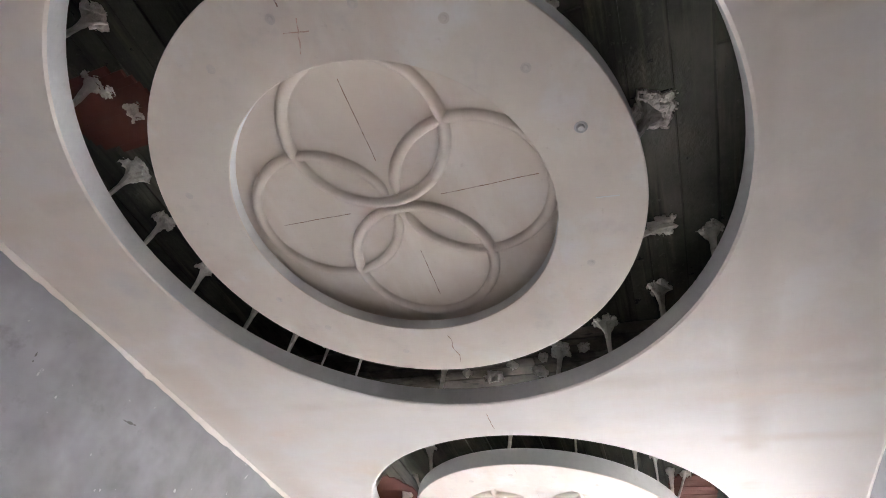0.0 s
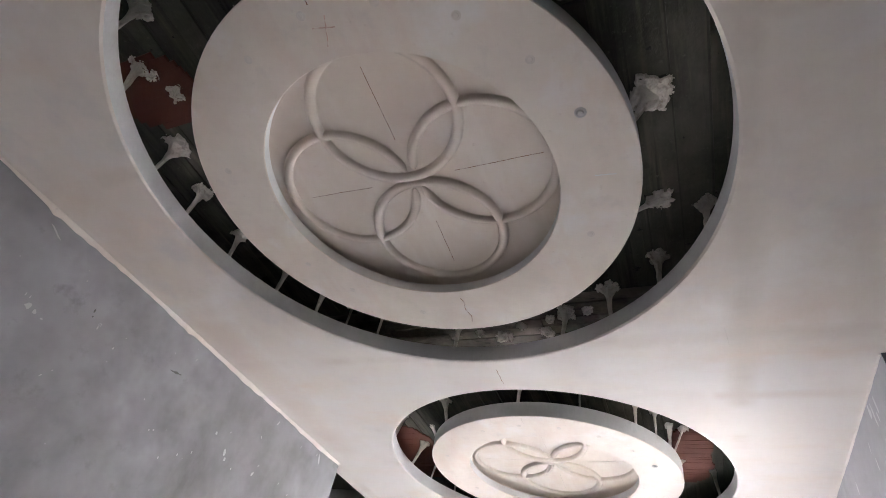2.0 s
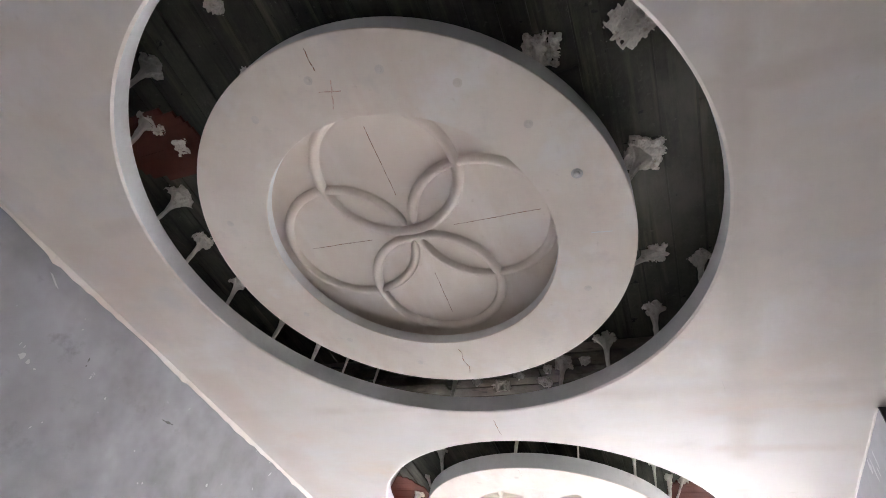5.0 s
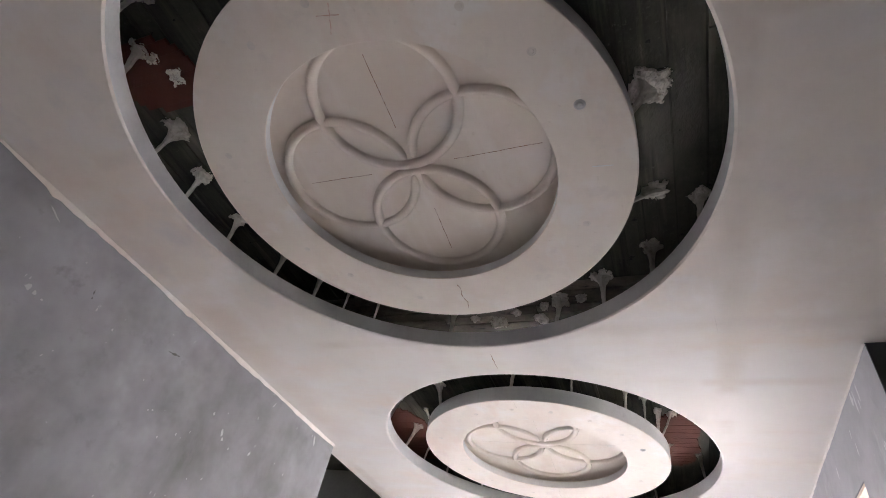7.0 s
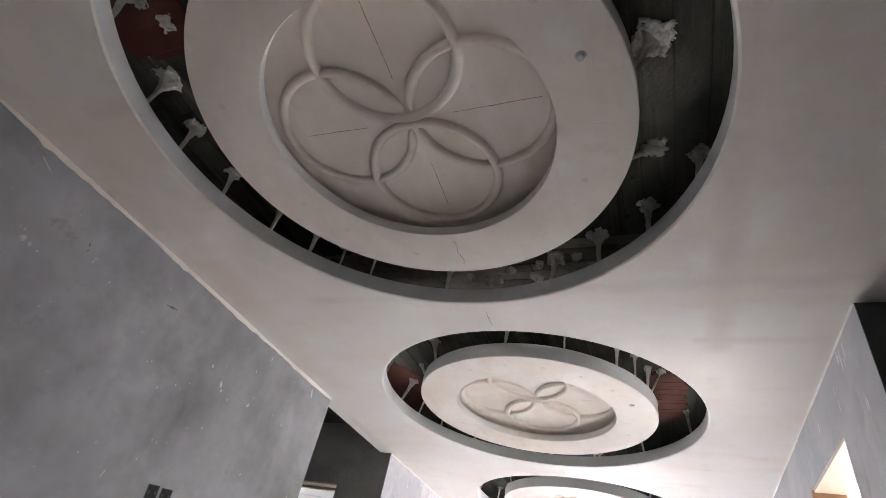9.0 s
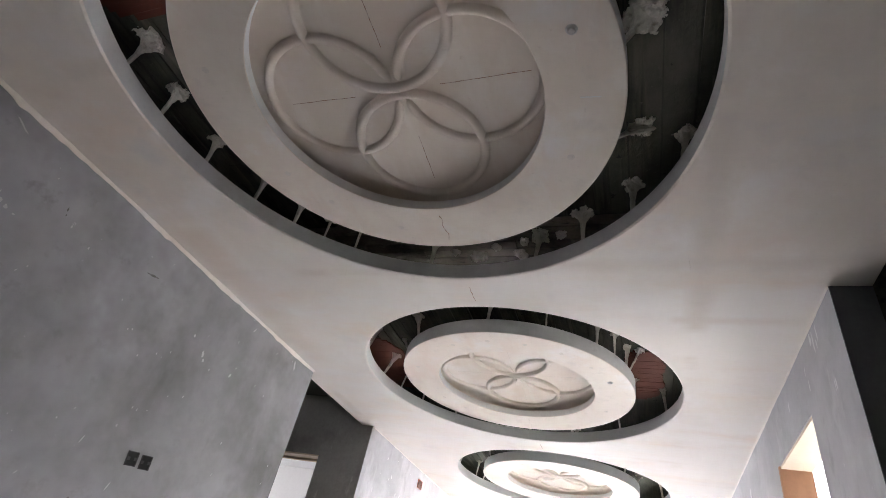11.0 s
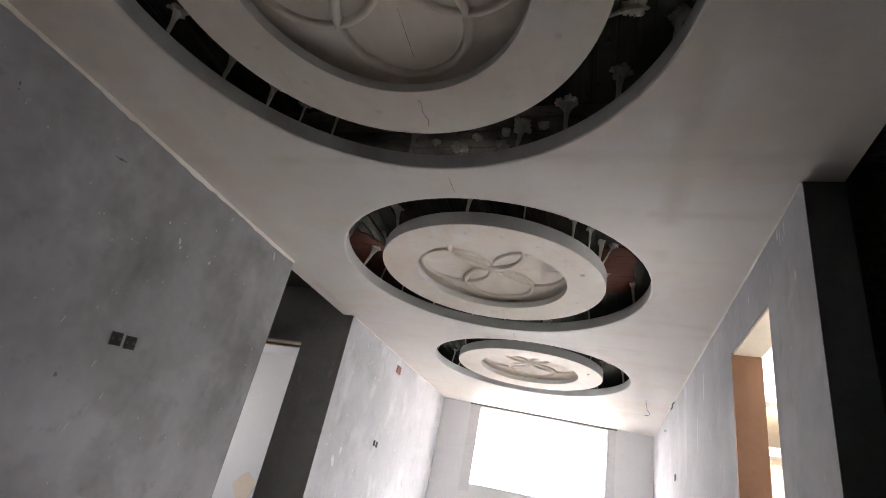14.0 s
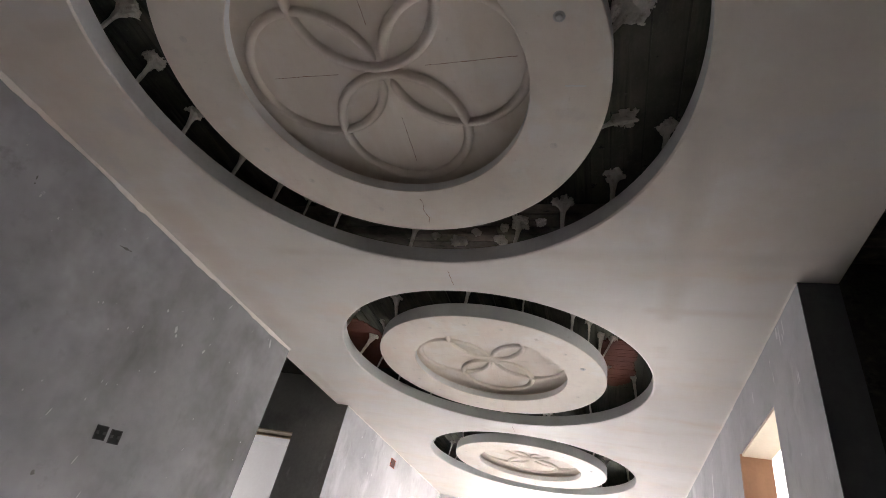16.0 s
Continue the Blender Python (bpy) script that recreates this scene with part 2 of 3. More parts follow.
DIMPLE = material("filled_screw", (0.71, 0.65, 0.59), 0.7, coarse=60, amount=0.12)
EARTH = material("outdoor_ground", (0.22, 0.19, 0.15), 0.95, coarse=0.3, amount=0.25)


# ---- mesh helpers ----
def part(name, bm, mat, parent=None, label="", smooth=False):
    me = bpy.data.meshes.new(name)
    bmesh.ops.recalc_face_normals(bm, faces=bm.faces[:])
    bm.to_mesh(me)
    bm.free()
    me.materials.append(mat)
    if smooth:  # rounded faces, crisp arrises
        me.polygons.foreach_set("use_smooth", [True] * len(me.polygons))
        me.set_sharp_from_angle(angle=radians(28))
    ob = new(name, me)
    if parent:
        ob.parent = parent
    if label:
        ob["label"] = label
    return ob


def box(bm, x0, y0, z0, x1, y1, z1):
    v = [bm.verts.new(p) for p in ((x0, y0, z0), (x1, y0, z0), (x1, y1, z0), (x0, y1, z0), (x0, y0, z1), (x1, y0, z1), (x1, y1, z1), (x0, y1, z1))]
    for f in ((0, 3, 2, 1), (4, 5, 6, 7), (0, 1, 5, 4), (1, 2, 6, 5), (2, 3, 7, 6), (3, 0, 4, 7)):
        bm.faces.new([v[i] for i in f])
    return v


def boxes(*spans):
    bm = bmesh.new()
    for s in spans:
        box(bm, *s)
    return bm


def lathe(bm, profile, turns=128):
    """A closed turned body from (radius, height) pairs; radius 0 makes a pole."""
    rings = []
    for r, z in profile:
        if r < 1e-6:
            rings.append([bm.verts.new((0, 0, z))] * turns)
        else:
            rings.append([bm.verts.new((r * math.cos(2 * math.pi * i / turns), r * math.sin(2 * math.pi * i / turns), z)) for i in range(turns)])
    for a, b in zip(rings, rings[1:]):
        for i in range(turns):
            j = (i + 1) % turns
            f = [a[i], a[j], b[j], b[i]]
            f = [v for k, v in enumerate(f) if v not in f[:k]]
            if len(f) > 2:
                bm.faces.new(f)


def empty(name, m):
    ob = new(name)
    ob.matrix_world = m
    ob.empty_display_size = 0.1
    return ob


def two_tone(ob, mat):
    """A second material on the upright faces."""
    ob.data.materials.append(mat)
    for p in ob.data.polygons:
        if abs(p.normal.z) < 0.3:
            p.material_index = 1
    return ob


def structure(name, bm, mat, label, category):
    return tagged(part(name, bm, mat), label, category, kind="structure")


# ---- floor, ground, slab ----
structure("floor", boxes((-5.2, -4.2, FLOOR - 0.15, 5.2, 8.3, FLOOR)), SCREED, "grey cement screed floor, unfinished", "floor")
structure("ground", boxes((-400, -400, -3.4, 400, 400, -3.2)), EARTH, "bare earth far below the storey", "ground")


def slab_mesh():
    """Board-marked underside: narrow boards along y with uneven depth, under a thick plate."""
    bm = boxes((-3.4, -4.2, SLAB + 0.012, 5.2, 2.42, SLAB + 0.25), (-5.2, 2.42, SLAB + 0.012, 2.25, 8.3, SLAB + 0.25))
    rnd = random.Random(4)
    x = -0.9
    while x < 2.1:
        w = rnd.uniform(0.075, 0.12)
        y = -0.2 - rnd.random()
        while y < 7.4:
            length = rnd.uniform(1.2, 2.6)
            if y < 1.90 < y + length:
                length = 1.90 - y
            if abs(y - 1.90) < 1e-6:
                y = 2.42
            box(bm, x, y, SLAB + rnd.uniform(-0.003, 0.004), x + w - rnd.uniform(0.003, 0.008), min(y + length - 0.004, 7.5), SLAB + 0.02)
            y += length
        x += w
    y = 1.905
    while y < 2.40:  # a strip of cross boards
        w = rnd.uniform(0.06, 0.09)
        x = -0.9 - rnd.random()
        while x < 2.1:
            length = rnd.uniform(0.7, 1.4)
            box(bm, x, y, SLAB + rnd.uniform(-0.006, 0.003), x + length - 0.006, min(y + w - 0.006, 2.41), SLAB + 0.02)
            x += length
        y += w
    return bm


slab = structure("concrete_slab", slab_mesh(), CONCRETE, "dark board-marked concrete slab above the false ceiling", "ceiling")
slab.data.materials.append(BEAM)
for p in slab.data.polygons:
    if 1.90 < p.center.y < 2.42 and p.center.z < SLAB + 0.011:
        p.material_index = 1

# ---- walls ----
HEAD = 2.457
structure("wall_west", boxes((WEST - 0.15, -4.2, FLOOR, WEST, 3.178, SLAB)), CEMENT, "grey cement-plastered wall with white specks", "wall")
structure("wall_west_far", boxes((WEST - 0.15, 4.273, FLOOR, WEST, 8.3, SLAB)), PALE, "pale grey cement-plastered wall past the side passage", "wall")
structure("wall_passage", boxes((-1.30, 4.27, FLOOR, WEST - 0.152, 4.45, SLAB), (WEST - 0.152, 4.27, FLOOR, WEST - 0.0005, 4.2725, SLAB), (-2.12, 4.27, HEAD, -1.30, 4.45, SLAB), (-5.2, 4.27, FLOOR, -2.12, 4.45, SLAB)), RAW, "dark grey cement wall with an open doorway", "wall")
structure("wall_passage_west", boxes((-3.4, 1.35, FLOOR, -3.25, 4.27, SLAB)), CEMENT, "grey cement wall closing the passage", "wall")
structure("wall_passage_south", boxes((-3.4, 1.2, FLOOR, WEST - 0.152, 1.35, SLAB)), CEMENT, "grey cement wall closing the passage", "wall")
structure("wall_side_room", boxes((-5.2, 4.45, FLOOR, -5.05, 5.1, SLAB), (-5.2, 6.5, FLOOR, -5.05, 7.35, SLAB), (-5.2, 5.1, 2.4, -5.05, 6.5, SLAB), (-5.2, 5.1, FLOOR, -5.05, 6.5, 1.2)), WHITEWALL, "pale painted wall of the side room", "wall")
structure("wall_side_room_north", boxes((-5.05, 7.2, FLOOR, WEST - 0.152, 7.35, SLAB)), WHITEWALL, "pale painted wall of the side room", "wall")
structure("wall_east", boxes((EAST, 2.113, FLOOR, EAST + DEPTH, 2.654, SLAB), (EAST, 3.378, FLOOR, EAST + DEPTH, 8.3, SLAB), (EAST, 2.654, HEAD + 0.01, EAST + DEPTH, 3.378, SLAB)), PALE, "pale grey cement-plastered wall with a balcony doorway", "wall")
structure("wall_east_near", boxes((EAST, -4.05, FLOOR, EAST + DEPTH, -0.6, SLAB)), CEMENT, "grey cement-plastered wall beside a dark doorway", "wall")
# added facing: the end's shade is in its colour, the wall itself is pale
structure("wall_east_end", boxes((EAST, 2.108, FLOOR, EAST + DEPTH, 2.113, CEIL - 0.001)), SHADED_END, "thin facing on the wall's end, shade put into its dark colour", "wall")
# the slab's near-black colour stands in for the lack of light in this room
structure("wall_dark_room", boxes((EAST + DEPTH + 0.002, 2.30, FLOOR, 5.2, 2.42, SLAB), (5.05, -4.2, FLOOR, 5.2, 2.30, SLAB)), CONCRETE, "cement wall of the adjoining room, its darkness put into the colour", "wall")
# never in view; coloured white so that it reflects light up the hall
structure("wall_south", boxes((WEST, -4.2, FLOOR, 5.05, -4.05, SLAB)), WHITEWALL, "unseen wall closing the hall, made white to bounce light back", "wall")


def far_wall():
    """The end wall stands slightly askew, so it is built along its own line."""
    bm = boxes((WEST, 0, FLOOR, -0.335, 0.2, SLAB), (1.39, 0, FLOOR, EAST, 0.2, SLAB), (-0.335, 0, FLOOR, 1.39, 0.2, 1.70), (-0.335, 0, 2.715, 1.39, 0.2, SLAB))
    for v in bm.verts:
        v.co.y += END_Y + (v.co.x - WEST) * END_SLOPE
    return bm


# white instead of the neighbours' grey: the glare round the window is painted in
structure("wall_north", far_wall(), WHITEWALL, "cement end wall with a wide window opening, whitened for the window's glare", "wall")


# ---- false ceiling with three round openings ----
def ceiling_mesh():
    bm = bmesh.new()
    outline = [(WEST, -4.04), (EAST + DEPTH, -4.04), (EAST + DEPTH, 2.11), (EAST, 2.11), (EAST, END_Y + (EAST - WEST) * END_SLOPE), (WEST, END_Y), (WEST, 4.268), (-0.965, 4.268), (-0.965, 3.181), (WEST, 3.181)]
    loops = [outline]
    n = 128
    for cx, y in HOLES:
        loops.append([(cx + (HOLE_R + 0.008) * math.cos(2 * math.pi * i / n), y + (HOLE_R + 0.008) * math.sin(2 * math.pi * i / n)) for i in range(n)])
    edges = []
    for loop in loops:
        vs = [bm.verts.new((x, y, CEIL)) for x, y in loop]
        edges += [bm.edges.new((a, b)) for a, b in zip(vs, vs[1:] + vs[:1])]
    bmesh.ops.triangle_fill(bm, edges=edges, use_beauty=True)
    for cx, y in HOLES:
        rim = []
        for dr, z in ((0.008, CEIL), (0.0, CEIL + 0.005), (0.0, CEIL + 0.077), (0.018, CEIL + 0.077), (0.018, CEIL + 0.016), (0.06, CEIL + 0.014)):
            rim.append([bm.verts.new((cx + (HOLE_R + dr) * math.cos(2 * math.pi * i / n), y + (HOLE_R + dr) * math.sin(2 * math.pi * i / n), z)) for i in range(n)])
        for a, b in zip(rim, rim[1:]):
            for i in range(n):
                j = (i + 1) % n
                bm.faces.new((a[i], a[j], b[j], b[i]))
    bmesh.ops.remove_doubles(bm, verts=bm.verts[:], dist=0.0005)
    return bm


false_ceiling = tagged(part("ceiling", ceiling_mesh(), PLASTER), "off-white gypsum false ceiling with three round openings", "ceiling", kind="structure")
two_tone(false_ceiling, EDGE)


# ---- medallions ----
def medallion_disc():
    """The flat ring: outer edge, face that rises a little inward, crisp inner arris, lip and back."""
    bm = bmesh.new()
    r0, r1 = RING_R, DISC_R
    prof = [(0.535, LIP), (r0 + 0.003, LIP), (r0, LIP - 0.003), (r0 - 0.0008, 0.009), (r0 + 0.001, 0.006), (r0 + 0.04, 0.004), (0.60, 0.002), (r1 - 0.003, 0.0), (r1, 0.003), (r1, 0.080), (r1 - 0.012, 0.083), (0.535, 0.083), (0.535, LIP)]
    lathe(bm, prof)
    return bm


def relief_panel():
    """The panel behind the ring: a flat middle, and a hollow that turns down to the ring's back."""
    bm = bmesh.new()
    prof = [(0, RELIEF), (0.20, RELIEF), (0.455, RELIEF)]
    prof += [(0.455 + 0.078 * math.sin(a), RELIEF - 0.040 * (1 - math.cos(a))) for a in [i * math.pi / 20 for i in range(1, 11)]]
    prof += [(0.534, LIP + 0.0005), (0.545, LIP + 0.0005), (0.545, RELIEF + 0.02), (0, RELIEF + 0.02)]
    lathe(bm, prof)
    return bm


def bead(cx, cy, r, width, height, a0=0.0, a1=360.0, turns=120):
    """A half-round moulding with a small fillet at its foot, bent into a ring or an open arc with rounded ends, on the relief panel."""
    bm = bmesh.new()
    closed = a1 - a0 >= 360
    rows = []
    steps = turns if closed else turns + 1
    profile = [(-0.72, -0.03), (-0.60, 0.02), (-0.52, 0.10)]
    profile += [(-0.5 * math.cos(k * math.pi / 12), 0.14 + 0.86 * math.sin(k * math.pi / 12)) for k in range(1, 12)]
    profile += [(0.52, 0.10), (0.60, 0.02), (0.72, -0.03)]
    for i in range(steps):
        a = radians(a0 + (a1 - a0) * i / turns)
        end = 1.0
        if not closed:
            k = min(i, turns - i) / 4.0
            end = 1.0 if k >= 1 else math.sqrt(max(0.06, 1 - (1 - k) ** 2))
        wave = 1 + 0.05 * noise.noise((math.cos(a) * 2.2 + cx * 9, math.sin(a) * 2.2 + cy * 9, 3.0))
        row = []
        for u, h in profile:
            off = u * width * end * wave
            row.append(bm.verts.new((cx + (r + off) * math.cos(a), cy + (r + off) * math.sin(a), RELIEF + 0.0004 - height * end * wave * h)))
        rows.append(row)
    pairs = list(zip(rows, rows[1:])) + ([(rows[-1], rows[0])] if closed else [])
    for p, q in pairs:
        for j in range(len(profile) - 1):
            bm.faces.new((p[j], p[j + 1], q[j + 1], q[j]))
    if not closed:
        bm.faces.new(rows[0])
        bm.faces.new(rows[-1][::-1])
    return bm


def strip(points, width, z, lift=0.0006):
    """A thin drawn line along (x, y) points on a face that looks down."""
    bm = bmesh.new()
    rows = []
    for i, (x, y) in enumerate(points):
        px, py = points[max(0, i - 1)]
        qx, qy = points[min(len(points) - 1, i + 1)]
        d = Vector((qx - px, qy - py)).normalized()
        w = width / 2
        rows.append([bm.verts.new((x - d.y * w, y + d.x * w, z - lift)), bm.verts.new((x + d.y * w, y - d.x * w, z - lift)),
                     bm.verts.new((x + d.y * w, y - d.x * w, z + 0.0005)), bm.verts.new((x - d.y * w, y + d.x * w, z + 0.0005))])
    for a, b in zip(rows, rows[1:]):
        for k in range(4):
            bm.faces.new((a[k], a[(k + 1) % 4], b[(k + 1) % 4], b[k]))
    bm.faces.new(rows[0])
    bm.faces.new(rows[-1][::-1])
    return bm


def screw_mesh():
    bm = bmesh.new()
    lathe(bm, [(0, -0.004), (0.005, -0.004), (0.0065, -0.002), (0.0072, 0.0), (0.0095, -0.0015), (0.0125, 0.0005)], 16)
    return bm


def hanger(base, top, size, seed, spread=1.0):
    """A wad of jute and plaster: a stalk from base up to top that flares into a fan, and a trowelled pad on the slab there."""
    rnd = random.Random(seed)
    bm = bmesh.new()
    base, top = Vector(base), Vector(top)
    side = rnd.uniform(0, 3.14)
    n, rows = 14, []
    for i in range(11):
        k = i / 10
        c = base.lerp(top + Vector((0, 0, 0.003)), k)
        wide, thin = 0.007 + 0.004 * k + 0.75 * size * k ** 5.5, 0.005 + 0.24 * size * k ** 6
        row = []
        for j in range(n):
            a = j * 6.283 / n
            rag = 1 + 0.5 * noise.noise((math.cos(a) * 1.9, math.sin(a) * 1.9 + 3.4 * k, seed * 0.73)) + 0.3 * noise.noise((math.cos(a) * 5, math.sin(a) * 5 + 8 * k, seed * 0.31))
            p, q = wide * rag * math.cos(a), thin * rag * math.sin(a)
            row.append(bm.verts.new(c + Vector((p * math.cos(side) - q * math.sin(side), p * math.sin(side) + q * math.cos(side), 0.012 * k * noise.noise((a, seed, 5.0))))))
        rows.append(row)
    bm.faces.new(rows[0])
    for a, b in zip(rows, rows[1:]):
        for j in range(n):
            bm.faces.new((a[j], a[(j + 1) % n], b[(j + 1) % n], b[j]))
    crumbled_patch(bm, top, size * spread * 1.2, seed, rnd)
    return bm


def crumbled_patch(bm, top, size, seed, rnd):
    """Plaster pressed on the slab: a squarish pad drawn into streaks by the trowel, with a torn outline."""
    turn, wide = rnd.uniform(0, 3.14), rnd.uniform(0.75, 1.0)
    c, d = math.cos(turn), math.sin(turn)
    m = 34

    def rough(u, v, scale):
        return noise.noise((u * scale, v * scale, seed * 1.7))

    def solid(i, j):
        u, v = 2.6 * (i + 0.5) / m - 1.3, 2.6 * (j + 0.5) / m - 1.3
        reach = max(abs(u), abs(v) / wide) * 0.75 + math.hypot(u, v / wide) * 0.25
        return reach + 0.22 * rough(u, v, 1.5) + 0.16 * rough(u, v * 0.4, 5.0) + 0.14 * rough(u, v, 11.0) < 0.86 and rough(u + 5, v * 0.6, 5.5) < 0.60

    cells = {(i, j) for i in range(m) for j in range(m) if solid(i, j)}
    verts = {}

    def corner(i, j):
        if (i, j) not in verts:
            u, v = 2.6 * i / m - 1.3, 2.6 * j / m - 1.3
            inside = all(k in cells for k in ((i, j), (i - 1, j), (i, j - 1), (i - 1, j - 1)))
            h = 0.006 + 0.012 * rough(u, v * 0.22, 4.0) + 0.005 * rough(u, v, 9.0) if inside else -0.006
            u, v = u + rnd.uniform(-0.03, 0.03), v + rnd.uniform(-0.03, 0.03)
            verts[(i, j)] = bm.verts.new((top.x + size * (u * c - v * d), top.y + size * (u * d + v * c), top.z - max(h, -0.006)))
        return verts[(i, j)]

    for i, j in sorted(cells):
        bm.faces.new((corner(i, j), corner(i, j + 1), corner(i + 1, j + 1), corner(i + 1, j)))


def medallion():
    thing = empty("ceiling_medallion", pose(*DISCS[0], DISC_Z))
    two_tone(part("disc", medallion_disc(), CAST, thing, smooth=True), EDGE)
    part("relief_panel", relief_panel(), PANEL, thing, "cast plaster panel, warm bounced light put into its colour", smooth=True)
    r, u, v, d = 0.233, 0.004, -0.006, 0.246
    part("petal_ring", bead(u, v - d, r, 0.033, 0.021), PANEL, thing, smooth=True)
    part("petal_ring", bead(u, v + d, r, 0.033, 0.021), PANEL, thing, smooth=True)
    part("petal_ring", bead(u - d, v, r, 0.031, 0.0195, 9, 351), PANEL, thing, smooth=True)
    part("petal_ring", bead(u + d, v, r, 0.031, 0.0195, 189, 531), PANEL, thing, smooth=True)
    for a, r in ((-93, 0.617), (-74, 0.614), (-55, 0.612), (-114, 0.611), (-35, 0.602), (-16, 0.607), (-157, 0.623), (27, 0.601), (108, 0.61), (137, 0.589), (157, 0.587)):
        bare = a == -16
        screw = part("screw", screw_mesh(), SCREW if bare else DIMPLE, thing, "bare countersunk screw" if bare else "filled screw head", smooth=True)
        screw.scale = (1.3, 1.3, 1.6) if bare else (1.0, 1.0, 0.35)
        screw.location = (r * math.cos(radians(a)), r * math.sin(radians(a)), 0.0)
    return thing


def setting_out(thing, mat, label, width):
    """The builder's cross lines on the panel, and the short strokes on the ring."""
    for a, b in (((0.008, -0.418), (0.004, -0.165)), ((0.006, 0.19), (0.0, 0.40)), ((-0.41, -0.013), (-0.16, -0.004)), ((0.15, -0.007), (0.445, -0.008))):
        pts = [(a[0] + (b[0] - a[0]) * i / 6 + random.uniform(-0.001, 0.001), a[1] + (b[1] - a[1]) * i / 6 + random.uniform(-0.001, 0.001)) for i in range(7)]
        part("layout_line", strip(pts, width, RELIEF), mat, thing, label)
    for y0, y1 in ((0.52, 0.67), (-0.695, -0.635)):
        pts = [((0.005 if y0 > 0 else 0.001) * math.sin(i * 1.3) + random.uniform(-0.002, 0.002), y0 + (y1 - y0) * i / 8) for i in range(9)]
        part("layout_line", strip(pts, width, 0.0, 0.0012), mat, thing, label)


def disc_hangers(thing, spots):
    """Hangers from the back of a medallion to the slab, at (angle, radius, half width) on the slab."""
    for i, (a, r, size) in enumerate(spots):
        c, d = math.cos(radians(a)), math.sin(radians(a))
        part("hanger", hanger((0.69 * c, 0.69 * d, 0.082), (r * c, r * d, SLAB - DISC_Z - 0.004), size, 30 + 7 * i + int(r * 100)), WAD, thing, "rough jute-and-plaster hanger")


first = medallion()
tagged(first, "round cast plaster medallion with four-petal relief, hung in the ceiling opening", "ceiling medallion", "ceiling medallions")
others = [copy_thing(first, pose(x, y, DISC_Z)) for x, y in DISCS[1:]]
setting_out(first, LINE, "dark pencilled setting-out line", 0.0023)
for other in others:
    setting_out(other, FAINT, "faint setting-out line", 0.0016)
for a, b in (((0.030, -0.60), (-0.002, -0.525)), ((-0.018, -0.579), (0.042, -0.566))):
    part("chalk_cross", strip([(a[0] + (b[0] - a[0]) * i / 6 + random.uniform(-0.0015, 0.0015), a[1] + (b[1] - a[1]) * i / 6) for i in range(7)], 0.0024, 0.0, 0.0012), CHALK, first, "faint red chalk stroke")
part("scratch", strip([(0.585 + 0.01 * i, 0.046 + 0.001 * i + 0.001 * (i % 2)) for i in range(7)], 0.004, 0.0022, 0.0012), EDGE, first, "short raised trowel scratch")
disc_hangers(first, ((-3, 0.77, 0.056), (26, 0.845, 0.042), (-39, 0.70, 0.05), (100, 0.70, 0.04), (150, 0.70, 0.04), (240, 0.70, 0.04)))
disc_hangers(others[0], ((-27, 0.69, 0.022), (-14, 0.70, 0.02), (-10, 0.76, 0.024), (20, 0.77, 0.016), (-168, 0.774, 0.016), (-138, 0.727, 0.03), (60, 0.72, 0.04), (120, 0.72, 0.04), (-92, 0.68, 0.03), (-66, 0.68, 0.03), (-40, 0.69, 0.03)))
disc_hangers(others[1], ((14, 0.75, 0.04), (-30, 0.72, 0.04), (90, 0.72, 0.04), (166, 0.76, 0.04), (210, 0.72, 0.04), (-90, 0.70, 0.04)))


# ---- hangers of the false ceiling, clay infill in the slab ----
def ceiling_hanger(k, a, seed, inward=0.03, size=0.05):
    c, d = math.cos(radians(a)), math.sin(radians(a))
    r0, r1 = HOLE_R + 0.012, HOLE_R - inward
    ob = part("plaster_hanger", hanger((HOLES[k][0] + r0 * c, HOLES[k][1] + r0 * d, CEIL + 0.068), (HOLES[k][0] + r1 * c, HOLES[k][1] + r1 * d, SLAB - 0.004), size, seed), WAD)
    return tagged(ob, "rough off-white jute-and-plaster hanger between false ceiling and slab", "ceiling hanger", "plaster hangers")


for k, angles in enumerate(((25, 42, 57, 71, 101, 123, 132, 141, 153, 168, 183, 196, 215, 228, 262, 300),
                            (24, 52, 75, 110, 130, 148, 162, 176, 200, 228, 249, 268, 291, 308, 324),
                            (20, 47, 70, 110, 152, 159, 185, 215, 240, 262, 285, 310, 335))):
    for i, a in enumerate(angles):
        ceiling_hanger(k, a, 100 * k + i, 0.01 + 0.05 * ((i * 7) % 5) / 4 if k else -0.04 + 0.02 * (i % 3), (0.032 if k == 0 else 0.020) + 0.005 * (i % 4))

ceiling_hanger(0, -29, 77, 0.07, 0.062)


def slab_splat(a, r, size, seed):
    x, y = HOLES[0][0] + r * math.cos(radians(a)), HOLES[0][1] + r * math.sin(radians(a))
    ob = part("plaster_splat", hanger((x, y, SLAB - 0.03), (x, y, SLAB - 0.004), size, seed), WAD)
    return tagged(ob, "crumbled off-white plaster splat stuck to the dark slab", "plaster splat", "plaster splats")


for a, r, size in ((90, 1.10, 0.040), (79, 1.11, 0.034), (84, 1.03, 0.026), (76, 1.02, 0.022), (96, 1.06, 0.02), (66, 1.04, 0.024), (-149, 0.885, 0.036), (-146, 0.965, 0.028), (-111, 0.893, 0.03)):
    slab_splat(a, r, size, 500 + a)


